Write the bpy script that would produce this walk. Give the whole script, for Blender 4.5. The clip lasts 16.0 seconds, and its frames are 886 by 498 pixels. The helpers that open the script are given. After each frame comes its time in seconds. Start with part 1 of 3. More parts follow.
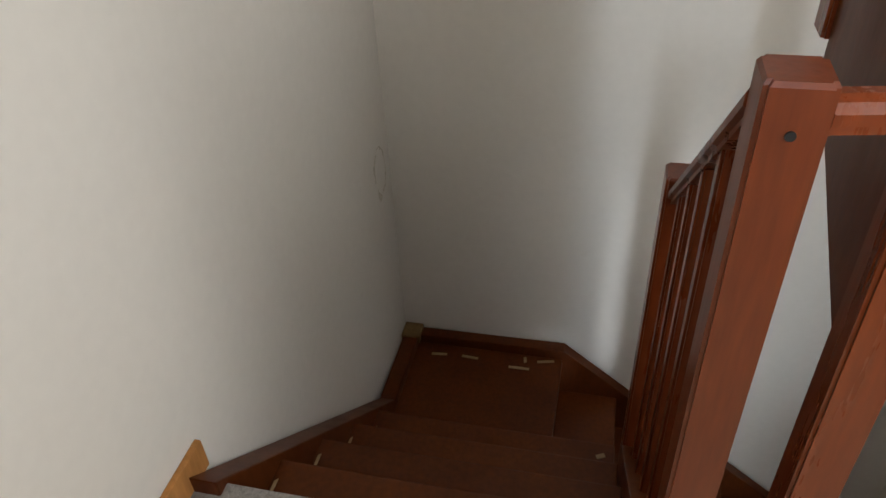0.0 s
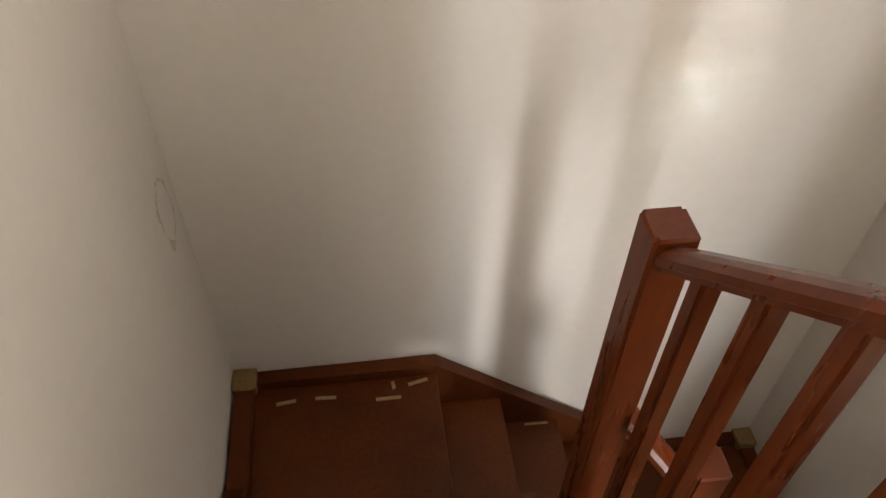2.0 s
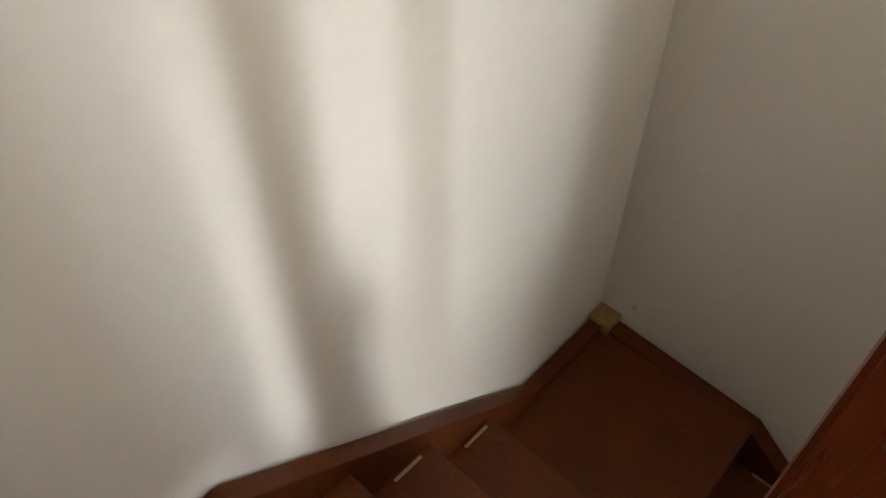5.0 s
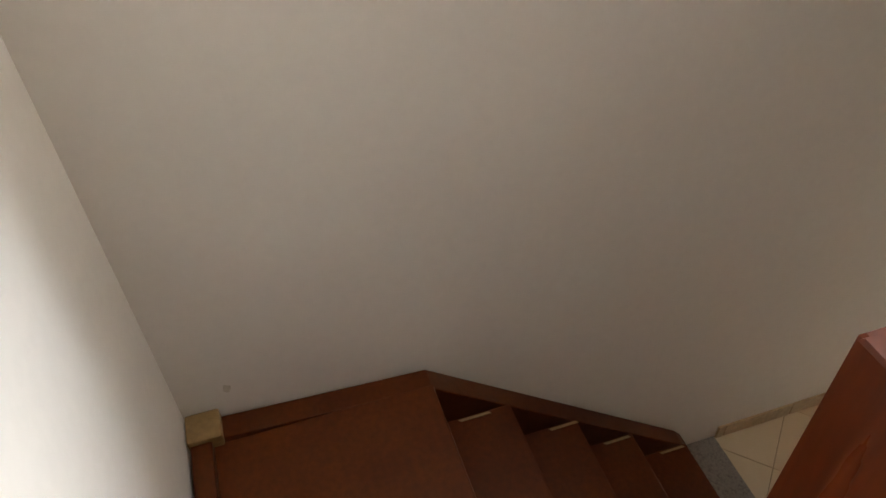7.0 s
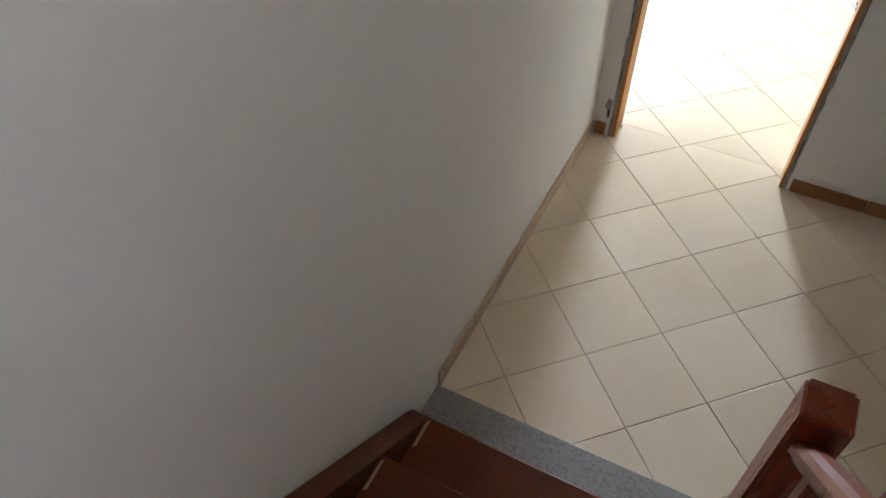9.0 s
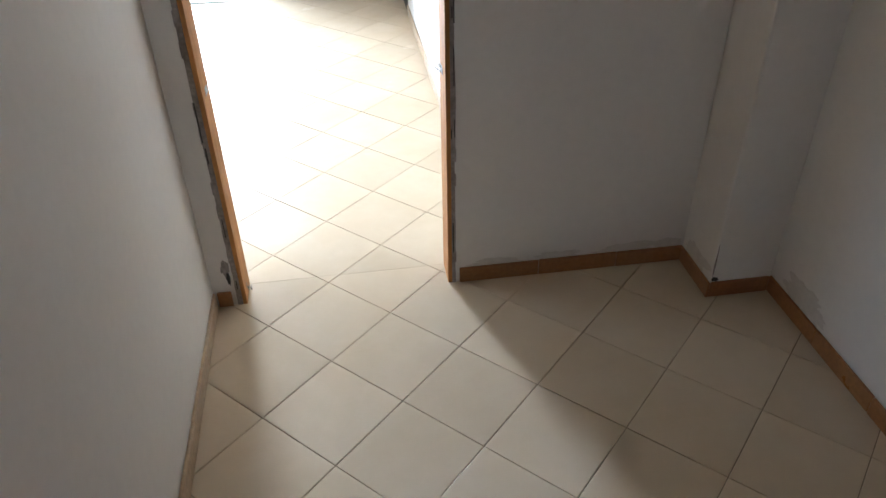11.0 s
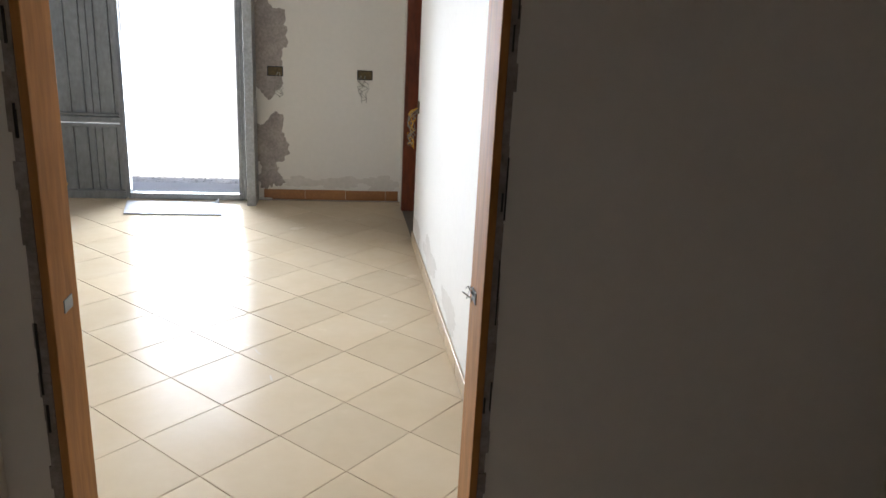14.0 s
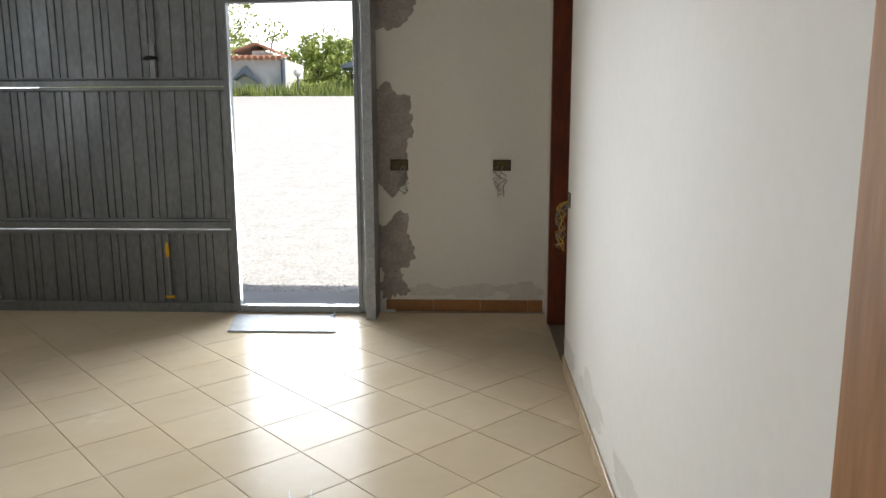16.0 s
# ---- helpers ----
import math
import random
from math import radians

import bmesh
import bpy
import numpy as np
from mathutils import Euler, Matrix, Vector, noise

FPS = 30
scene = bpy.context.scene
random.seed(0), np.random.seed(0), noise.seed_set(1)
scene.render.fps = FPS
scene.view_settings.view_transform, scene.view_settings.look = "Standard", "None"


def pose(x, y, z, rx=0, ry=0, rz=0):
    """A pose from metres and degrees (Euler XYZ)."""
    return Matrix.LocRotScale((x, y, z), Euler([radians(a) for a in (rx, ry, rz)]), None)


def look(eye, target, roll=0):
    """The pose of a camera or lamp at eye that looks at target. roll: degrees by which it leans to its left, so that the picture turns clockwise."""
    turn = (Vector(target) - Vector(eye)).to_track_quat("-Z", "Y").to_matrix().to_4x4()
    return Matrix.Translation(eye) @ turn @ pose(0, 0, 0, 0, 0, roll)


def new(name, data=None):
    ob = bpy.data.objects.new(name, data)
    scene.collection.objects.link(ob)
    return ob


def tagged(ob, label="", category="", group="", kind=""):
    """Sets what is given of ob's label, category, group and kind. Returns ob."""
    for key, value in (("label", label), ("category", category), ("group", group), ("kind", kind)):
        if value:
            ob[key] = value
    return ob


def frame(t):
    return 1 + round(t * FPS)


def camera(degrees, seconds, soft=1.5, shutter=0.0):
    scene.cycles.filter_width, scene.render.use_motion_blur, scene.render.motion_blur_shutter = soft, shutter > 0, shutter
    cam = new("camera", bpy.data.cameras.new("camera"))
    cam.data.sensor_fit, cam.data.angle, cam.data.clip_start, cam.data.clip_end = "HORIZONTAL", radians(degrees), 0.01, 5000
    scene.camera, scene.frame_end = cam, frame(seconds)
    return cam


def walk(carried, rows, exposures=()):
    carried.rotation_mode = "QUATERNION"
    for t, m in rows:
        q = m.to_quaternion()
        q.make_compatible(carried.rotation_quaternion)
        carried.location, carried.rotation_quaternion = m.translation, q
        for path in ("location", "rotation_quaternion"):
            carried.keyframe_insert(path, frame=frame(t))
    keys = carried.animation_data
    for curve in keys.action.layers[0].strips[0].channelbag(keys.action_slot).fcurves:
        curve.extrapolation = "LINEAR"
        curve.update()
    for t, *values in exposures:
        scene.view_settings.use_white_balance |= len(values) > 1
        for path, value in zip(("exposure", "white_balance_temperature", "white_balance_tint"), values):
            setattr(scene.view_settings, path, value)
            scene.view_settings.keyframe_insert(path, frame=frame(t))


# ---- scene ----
cam = camera(62.0, 16.0)
PATH = [
    (0, (-0.929, 0.27, 3.973), (-1.329, 1.805, 2.756), -3.2),
    (0.5, (-1.066, 0.418, 3.909), (-1.243, 1.887, 2.563), -1.8),
    (1, (-1.184, 0.583, 3.902), (-1.154, 2.042, 2.535), -0.3),
    (1.5, (-1.183, 0.845, 3.858), (-1.068, 2.27, 2.459), 0.6),
    (2, (-1.212, 1.004, 3.854), (-1.013, 2.383, 2.419), 1.5),
    (2.5, (-1.232, 1.199, 3.826), (-0.923, 2.506, 2.344), 1.6),
    (3, (-1.252, 1.352, 3.792), (-0.84, 2.588, 2.274), 2.6),
    (5.5, (-1.15, 1.972, 2.759), (0.08, 2.685, 1.352), -0.3),
    (6, (-1.082, 2.114, 2.592), (0.315, 2.475, 1.207), 0.4),
    (6.5, (-0.863, 2.139, 2.571), (0.554, 2.164, 1.16), -1.4),
    (7, (-0.794, 2.19, 2.535), (0.595, 1.782, 1.155), -2.1),
    (7.5, (-0.655, 2.157, 2.494), (0.575, 1.49, 1.065), -1.8),
    (8, (-0.405, 2.067, 2.352), (0.651, 1.197, 0.893), 2.3),
    (8.5, (-0.337, 2.029, 2.267), (0.549, 0.976, 0.816), -0.6),
    (9, (-0.231, 1.962, 2.143), (0.388, 0.757, 0.672), 0.0),
    (9.5, (-0.185, 1.81, 2.043), (0.138, 0.416, 0.646), -0.7),
    (10, (-0.104, 1.679, 1.906), (-0.082, 0.153, 0.612), -1.2),
    (12.5, (-0.166, 0.884, 1.422), (-0.493, -0.819, 0.426), -0.87),
    (13, (-0.132, 0.754, 1.331), (-0.512, -0.996, 0.441), 0.35),
    (13.5, (-0.144, 0.614, 1.31), (-0.535, -1.208, 0.583), 1.81),
    (14, (-0.179, 0.455, 1.291), (-0.464, -1.439, 0.714), 2.97),
    (14.5, (-0.18, 0.253, 1.239), (-0.344, -1.68, 0.753), 2.19),
    (15, (-0.169, 0.04, 1.229), (-0.241, -1.905, 0.771), 1.32),
    (15.5, (-0.241, -0.234, 1.215), (-0.212, -2.192, 0.807), 0.36),
    (16, (-0.22, -0.454, 1.192), (-0.127, -2.423, 0.852), -0.21),
]
walk(cam, [(t, look(eye, target, roll)) for t, eye, target, roll in PATH],
     [(0, 0.15, 6500, 10), (0.5, 0.45, 6600, 14), (1.5, 0.7, 7300, 17), (2.5, 0.8, 7500, 15), (5.5, 1.1, 7100, 12), (6.5, 1.55, 7200, 14), (7.5, 2.05, 6200, 10), (9, 2.1, 5500, 7), (10.2, 2.0, 5400, 8),
      (12.5, 1.3, 5700, 12), (13.5, 0.85, 5900, 12), (14.5, 0.4, 6250, 12), (16, -0.05, 6400, 10)])

UP_SLIT, UP_BEAM, UP_FILL, WICKET, GARAGE_FILL = 36, 0.2, 25, 46, 7

# ---- light ----
world = bpy.data.worlds.new("world")
scene.world = world
world.use_nodes = True
_nt = world.node_tree
_sky = _nt.nodes.new("ShaderNodeTexSky")
_sky.sky_type = "NISHITA"
_sky.sun_disc = False
_sky.dust_density = 2.0
_sky.sun_elevation = radians(50)
_sky.sun_rotation = radians(285)
_nt.links.new(_sky.outputs[0], _nt.nodes["Background"].inputs[0])
_nt.nodes["Background"].inputs[1].default_value = 0.15
sun = new("sun", bpy.data.lights.new("sun", "SUN"))
sun.data.energy, sun.data.angle, sun.data.color = 5.0, radians(0.5), (1.0, 0.95, 0.87)
sun.matrix_world = look((0, 0, 30), (18, -5, 8))


def area_lamp(name, eye, target, w, h, watts, color, spread=180):
    ob = new(name, bpy.data.lights.new(name, "AREA"))
    ob.data.shape, ob.data.size, ob.data.size_y = "RECTANGLE", w, h
    ob.data.energy, ob.data.color, ob.data.spread = watts, color, radians(spread)
    ob.matrix_world = look(eye, target)
    return ob


# Unseen slit light, sized to cast the light band on the end wall.
area_lamp("unseen_upper_slit", (-0.74, -1.72, 4.93), (-0.7, 2.5, 2.2), 0.10, 0.7, UP_SLIT, (0.74, 0.86, 1.0))
# Added narrow beam that throws the bright patch on the end wall.
area_lamp("added_wall_beam", (-0.60, -1.72, 4.75), (-0.32, 2.527, 2.85), 0.03, 0.35, UP_BEAM, (0.5, 0.75, 1.0), 4)
# Unseen window assumed upstairs; fills the stairwell and lights its outer wall.
area_lamp("unseen_upper_window", (0.43, 0.45, 4.25), (-1.7, 0.6, 3.6), 0.85, 1.3, UP_FILL, (0.97, 0.96, 0.95))
area_lamp("sky_wicket", (0.903, -5.045, 0.97), (0.42, 0, 0.57), 0.74, 1.84, WICKET, (0.88, 0.94, 1.0), 95)
# Unseen window added as fill for the garage side wall.
area_lamp("unseen_garage_window", (3.55, -2.9, 1.75), (-0.6, -2.6, 0.9), 1.2, 1.2, GARAGE_FILL, (0.96, 0.98, 1.0))


# ---- materials ----
def material(name, base, rough=0.6, second=None, scale=6.0, amount=0.35, bump=0.1, fine=90.0, metal=0.0, spec=0.5, per_object=0.0, stretch=(1, 1, 1), coat=0.0, grain=None, rough_var=0.08):
    m = bpy.data.materials.new(name)
    m.use_nodes = True
    nt = m.node_tree
    n, l = nt.nodes, nt.links
    b = n["Principled BSDF"]
    mp = n.new("ShaderNodeMapping")
    mp.inputs["Scale"].default_value = stretch
    g = n.new("ShaderNodeNewGeometry")
    l.new(g.outputs["Position"], mp.inputs["Vector"])
    n1 = n.new("ShaderNodeTexNoise")
    n1.inputs["Scale"].default_value, n1.inputs["Detail"].default_value, n1.inputs["Roughness"].default_value = scale, 6, 0.6
    n2 = n.new("ShaderNodeTexNoise")
    n2.inputs["Scale"].default_value, n2.inputs["Detail"].default_value = fine, 4
    l.new(mp.outputs[0], n1.inputs["Vector"])
    l.new(mp.outputs[0], n2.inputs["Vector"])
    ramp = n.new("ShaderNodeMapRange")
    ramp.inputs["From Min"].default_value, ramp.inputs["From Max"].default_value = 0.25, 0.78
    ramp.inputs["To Max"].default_value = 1.0
    l.new(n1.outputs["Fac"], ramp.inputs["Value"])
    mix = n.new("ShaderNodeMix")
    mix.data_type = "RGBA"
    second = second or tuple(c * 0.8 for c in base)
    mix.inputs["A"].default_value, mix.inputs["B"].default_value = (*base, 1), (*second, 1)
    sc = n.new("ShaderNodeMath")
    sc.operation = "MULTIPLY"
    sc.inputs[1].default_value = amount
    l.new(ramp.outputs[0], sc.inputs[0])
    l.new(sc.outputs[0], mix.inputs["Factor"])
    out = mix.outputs["Result"]
    # fine grain
    mix2 = n.new("ShaderNodeMix")
    mix2.data_type, mix2.blend_type = "RGBA", "MULTIPLY"
    mr = n.new("ShaderNodeMapRange")
    mr.inputs["From Min"].default_value, mr.inputs["From Max"].default_value = 0.3, 0.7
    mr.inputs["To Min"].default_value, mr.inputs["To Max"].default_value = 1 - (0.35 * amount if grain is None else grain), 1.0
    l.new(n2.outputs["Fac"], mr.inputs["Value"])
    mix2.inputs["Factor"].default_value = 1.0
    l.new(out, mix2.inputs["A"])
    l.new(mr.outputs[0], mix2.inputs["B"])
    out = mix2.outputs["Result"]
    if per_object:
        oi = n.new("ShaderNodeObjectInfo")
        hv = n.new("ShaderNodeHueSaturation")
        r2 = n.new("ShaderNodeMapRange")
        r2.inputs["To Min"].default_value, r2.inputs["To Max"].default_value = 1 - per_object, 1 + per_object
        l.new(oi.outputs["Random"], r2.inputs["Value"])
        l.new(r2.outputs[0], hv.inputs["Value"])
        l.new(out, hv.inputs["Color"])
        out = hv.outputs["Color"]
    l.new(out, b.inputs["Base Color"])
    b.inputs["Metallic"].default_value = metal
    b.inputs["Specular IOR Level"].default_value = spec
    b.inputs["Coat Weight"].default_value = coat
    b.inputs["Coat Roughness"].default_value = 0.15
    rr = n.new("ShaderNodeMapRange")
    rr.inputs["From Min"].default_value, rr.inputs["From Max"].default_value = 0.3, 0.7
    rr.inputs["To Min"].default_value, rr.inputs["To Max"].default_value = max(rough - rough_var, 0.02), min(rough + rough_var, 1)
    l.new(n1.outputs["Fac"], rr.inputs["Value"])
    l.new(rr.outputs[0], b.inputs["Roughness"])
    bp = n.new("ShaderNodeBump")
    bp.inputs["Strength"].default_value, bp.inputs["Distance"].default_value = bump, 0.004
    l.new(n2.outputs["Fac"], bp.inputs["Height"])
    l.new(bp.outputs[0], b.inputs["Normal"])
    return m


PLASTER = material("white_plaster", (0.75, 0.72, 0.665), 0.75, (0.70, 0.665, 0.605), 0.9, 0.5, 0.012, 30.0, spec=0.25, grain=0.03)
PLASTER_GREY = material("raw_plaster", (0.30, 0.255, 0.24), 0.9, (0.56, 0.51, 0.46), 7.0, 0.75, 0.2, 60.0, spec=0.2)
EDGE = material("broken_plaster_edge", (0.45, 0.40, 0.36), 0.9, (0.2, 0.17, 0.15), 18.0, 0.9, 0.5, 90.0, spec=0.2)
PATCH = material("filler_patch", (0.70, 0.655, 0.565), 0.8, (0.58, 0.53, 0.43), 14.0, 0.7, 0.2, 80.0, spec=0.2)
MAHOGANY = material("stained_stair_wood", (0.125, 0.030, 0.0045), 0.42, (0.065, 0.013, 0.002), 5.0, 0.8, 0.08, 60.0, spec=0.22, per_object=0.10, stretch=(1, 1, 0.35))
RAILWOOD = material("varnished_rail_wood", (0.18, 0.037, 0.0095), 0.3, (0.10, 0.019, 0.005), 7.0, 0.8, 0.07, 80.0, spec=0.35, per_object=0.12, stretch=(1, 1, 0.12), coat=0.0)
PINE = material("raw_pine_board", (0.56, 0.255, 0.07), 0.7, (0.36, 0.16, 0.05), 9.0, 0.8, 0.2, 70.0, spec=0.3, stretch=(1, 1, 0.15))
REDWOOD = material("red_stained_frame", (0.24, 0.05, 0.014), 0.45, (0.07, 0.018, 0.008), 14.0, 0.9, 0.1, 60.0, stretch=(1, 1, 0.3))
CAPWOOD = material("pale_corner_block", (0.27, 0.17, 0.062), 0.65, (0.2, 0.12, 0.045), 30.0, 0.6, 0.1, 90.0)
GRANITE = material("speckled_granite", (0.42, 0.39, 0.36), 0.3, (0.09, 0.08, 0.075), 95.0, 0.9, 0.02, 260.0)
TILE = material("beige_floor_tile", (0.59, 0.475, 0.325), 0.25, (0.68, 0.59, 0.45), 3.2, 0.65, 0.012, 14.0, per_object=0.05, spec=0.02, rough_var=0.03, grain=0.03)
GROUT = material("dark_grout", (0.16, 0.13, 0.10), 0.9, (0.3, 0.25, 0.2), 3.0, 0.8, 0.3, 120.0)
SKIRT = material("brown_ceramic_skirting", (0.38, 0.175, 0.06), 0.35, (0.27, 0.115, 0.04), 10.0, 0.7, 0.05, 60.0, per_object=0.08)
SKIRT_PALE = material("pale_ceramic_skirting", (0.55, 0.41, 0.25), 0.4, (0.46, 0.33, 0.2), 8.0, 0.7, 0.05, 60.0, per_object=0.06)
STEEL = material("galvanised_steel", (0.25, 0.262, 0.27), 0.42, (0.17, 0.18, 0.188), 4.0, 0.7, 0.05, 40.0, metal=0.75, stretch=(1, 1, 0.5))
STEEL_POST = material("spangled_zinc", (0.36, 0.37, 0.375), 0.45, (0.25, 0.26, 0.265), 22.0, 0.7, 0.05, 60.0, metal=0.6)
BLACK = material("black_plastic_and_gap_shade", (0.012, 0.012, 0.012), 0.45)
BRASSY = material("ochre_back_box", (0.16, 0.11, 0.03), 0.6, (0.05, 0.035, 0.01), 60.0, 0.9)
WIRE = material("grey_wire", (0.25, 0.24, 0.2), 0.5)
YELLOW = material("yellow_plastic", (0.75, 0.42, 0.02), 0.45)
TAPE = material("aged_paper_tape", (0.40, 0.28, 0.15), 0.8, (0.3, 0.19, 0.09), 50.0, 0.6)
MAT = material("grey_rubber_mat", (0.34, 0.35, 0.36), 0.65, (0.24, 0.25, 0.26), 30.0, 0.7, 0.6, 220.0)
GRAVEL = material("pale_gravel", (0.8, 0.77, 0.72), 0.95, (0.58, 0.56, 0.52), 5.0, 0.9, 1.0, 30.0)
GRASS = material("grass", (0.24, 0.31, 0.07), 0.9, (0.34, 0.36, 0.12), 2.0, 0.8, 0.5, 20.0)
LEAF = material("leaf", (0.36, 0.44, 0.10), 0.7, (0.46, 0.49, 0.15), 3.0, 0.8, 0.1, 20.0)
BARK = material("bark", (0.12, 0.09, 0.06), 0.9)
RENDERED = material("white_render", (0.75, 0.73, 0.7), 0.85, None, 2.0, 0.4)
ROOFTILE = material("terracotta_roof", (0.42, 0.2, 0.11), 0.8, (0.3, 0.16, 0.1), 6.0, 0.7)
SLATE = material("grey_roof", (0.12, 0.15, 0.18), 0.6)
DIRTY = material("scuffed_plaster", (0.63, 0.59, 0.53), 0.85, (0.70, 0.665, 0.605), 16.0, 0.9, 0.08, 50.0, spec=0.2, grain=0.08)
CEIL = material("ceiling_plaster", (0.72, 0.70, 0.66), 0.85, None, 1.5, 0.3, 0.03, grain=0.04)


# ---- mesh helpers ----
def bm_box(bm, x0, x1, y0, y1, z0, z1):
    vs = [bm.verts.new((x, y, z)) for z in (z0, z1) for y in (y0, y1) for x in (x0, x1)]
    for f in ((0, 2, 3, 1), (4, 5, 7, 6), (0, 1, 5, 4), (2, 6, 7, 3), (0, 4, 6, 2), (1, 3, 7, 5)):
        bm.faces.new([vs[i] for i in f])
    return vs


def box(*dims, bevel=0.0, seg=2):
    bm = bmesh.new()
    bm_box(bm, *dims)
    if bevel:
        bmesh.ops.bevel(bm, geom=bm.edges[:], offset=bevel, segments=seg, affect="EDGES", profile=0.6)
    return bm


def prism(points, lo, hi, axis, bevel=0.0):
    """A polygon in two axes, drawn out along the third."""
    bm = bmesh.new()

    def at(p, v):
        return {"x": (v, p[0], p[1]), "y": (p[0], v, p[1]), "z": (p[0], p[1], v)}[axis]
    a = [bm.verts.new(at(p, lo)) for p in points]
    b = [bm.verts.new(at(p, hi)) for p in points]
    bm.faces.new(a)
    bm.faces.new(b[::-1])
    k = len(points)
    for i in range(k):
        bm.faces.new((a[i], b[i], b[(i + 1) % k], a[(i + 1) % k]))
    bmesh.ops.recalc_face_normals(bm, faces=bm.faces[:])
    if bevel:
        bmesh.ops.bevel(bm, geom=bm.edges[:], offset=bevel, segments=2, affect="EDGES", profile=0.6)
    return bm


def mesh_of(name, bm, mat):
    me = bpy.data.meshes.new(name)
    bmesh.ops.recalc_face_normals(bm, faces=bm.faces[:])
    bm.to_mesh(me)
    bm.free()
    me.materials.append(mat)
    return me


def part(name, bm, mat, parent=None, label=""):
    ob = new(name, mesh_of(name, bm, mat))
    ob.parent = parent
    return tagged(ob, label)


def thing(name, label, category, group="", at=(0, 0, 0)):
    ob = new(name)
    ob.location = at
    return tagged(ob, label, category, group)


def setting(name, bm, mat, label, category=""):
    return tagged(part(name, bm, mat), label, category or name.split("_")[0], kind="structure")


def boxes(*list_of):
    bm = bmesh.new()
    for d in list_of:
        bm_box(bm, *d)
    return bm


def tube(points, radius, sides=8):
    bm = bmesh.new()
    rings = []
    pts = [Vector(p) for p in points]
    for i, p in enumerate(pts):
        d = (pts[min(i + 1, len(pts) - 1)] - pts[max(i - 1, 0)]).normalized()
        q = d.to_track_quat("Z", "Y")
        rings.append([bm.verts.new(p + q @ Vector((radius * math.cos(2 * math.pi * k / sides), radius * math.sin(2 * math.pi * k / sides), 0))) for k in range(sides)])
    for a, b in zip(rings, rings[1:]):
        for k in range(sides):
            bm.faces.new((a[k], a[(k + 1) % sides], b[(k + 1) % sides], b[k]))
    bm.faces.new(rings[0][::-1])
    bm.faces.new(rings[-1])
    return bm


# ---- plan (metres) ----
XA, XC, YB, YD = -1.705, 0.402, 2.527, -0.775
XG, YE, YDOOR = -0.645, -5.03, -4.96
R = 0.19
TOP, UP = 14 * R, 5.4
YDB = -0.89
XL = 3.6

setting("wall_stair_outer", boxes((XA - 0.2, XA, -3.2, YB + 0.2, -0.1, UP)), PLASTER, "off-white plastered stairwell wall with filler patches", "wall")
setting("wall_stair_end", boxes((XA, XC, YB, YB + 0.2, -0.1, UP)), PLASTER, "off-white plastered wall at the turn of the stairs", "wall")
# The upper opening from y 0.02 to 0.88 is an assumed, unseen window.
setting("wall_stair_inner", boxes((XC, XC + 0.2, YDB, YB + 0.2, -0.1, TOP), (XC, XC + 0.2, 0.88, YB + 0.2, TOP, UP), (XC, XC + 0.2, -3.2, 0.02, TOP, UP),
                                  (XC, XC + 0.2, 0.02, 0.88, TOP, 3.6), (XC, XC + 0.2, 0.02, 0.88, 4.9, UP)), PLASTER, "long off-white plastered wall beside the stairs and hall", "wall")
setting("wall_hall_side", boxes((XA, -1.58, YD, 0.95, 0, TOP - 0.26)), PLASTER, "off-white plastered hall wall beside the stairs", "wall")
setting("wall_doorway", boxes((0.307, XC, YDB, YD, 0, 2.4), (-2.1, -0.457, YDB, YD, 0, 2.4), (-0.457, 0.307, YDB, YD, 2.12, 2.4)), PLASTER, "off-white wall with a rough unfinished doorway", "wall")
setting("pilaster", box(-1.58, -1.345, YD, -0.54, 0, 2.4, bevel=0.008), PLASTER, "off-white plastered pilaster in the hall corner", "pilaster")
# Closing wall out of view; the slit opening is added for the slit light.
setting("wall_upper_back", boxes((XA, -0.83, -1.9, -1.75, TOP, UP), (-0.54, XC, -1.9, -1.75, TOP, UP), (-0.83, -0.54, -1.9, -1.75, TOP, 4.5), (-0.83, -0.54, -1.9, -1.75, 5.32, UP)), PLASTER, "off-white plastered upper wall", "wall")
# Added out of view: its edges bound the light band on the end wall.
setting("wall_upper_partition", boxes((XA, -0.852, -0.02, 0.08, TOP, UP), (-0.40, XC, -0.10, 0.0, TOP, UP)), PLASTER, "unseen off-white partition added upstairs to shape the stairwell light", "wall")
setting("floor_upper", boxes((XA, -0.71, -3.0, 0.9, TOP - 0.26, TOP), (-0.71, XC, -3.0, 1.03, TOP - 0.26, TOP)), TILE, "tiled upper floor", "floor")
setting("ceiling_upper", boxes((XA - 0.2, XC + 0.2, -3.2, YB + 0.2, UP, UP + 0.2)), CEIL, "white plastered ceiling above the stairs", "ceiling")
# garage shell
setting("wall_garage_side", boxes((XG - 0.12, XG, -3.93, YDB, 0, 2.55), (XG - 0.12, XG, YE, -4.77, 0, 2.55), (XG - 0.12, XG, -4.77, -3.93, 2.1, 2.55)), PLASTER, "bright white plastered garage wall with scuffs near the floor", "wall")
setting("wall_garage_front", boxes((XG - 1.6, 0.47, YE - 0.25, YE, -0.1, 2.8), (3.2, XL + 0.2, YE - 0.25, YE, -0.1, 2.8), (0.47, 3.2, YE - 0.25, YE, 2.25, 2.8)), PLASTER, "off-white garage wall with damp stains around the door", "wall")
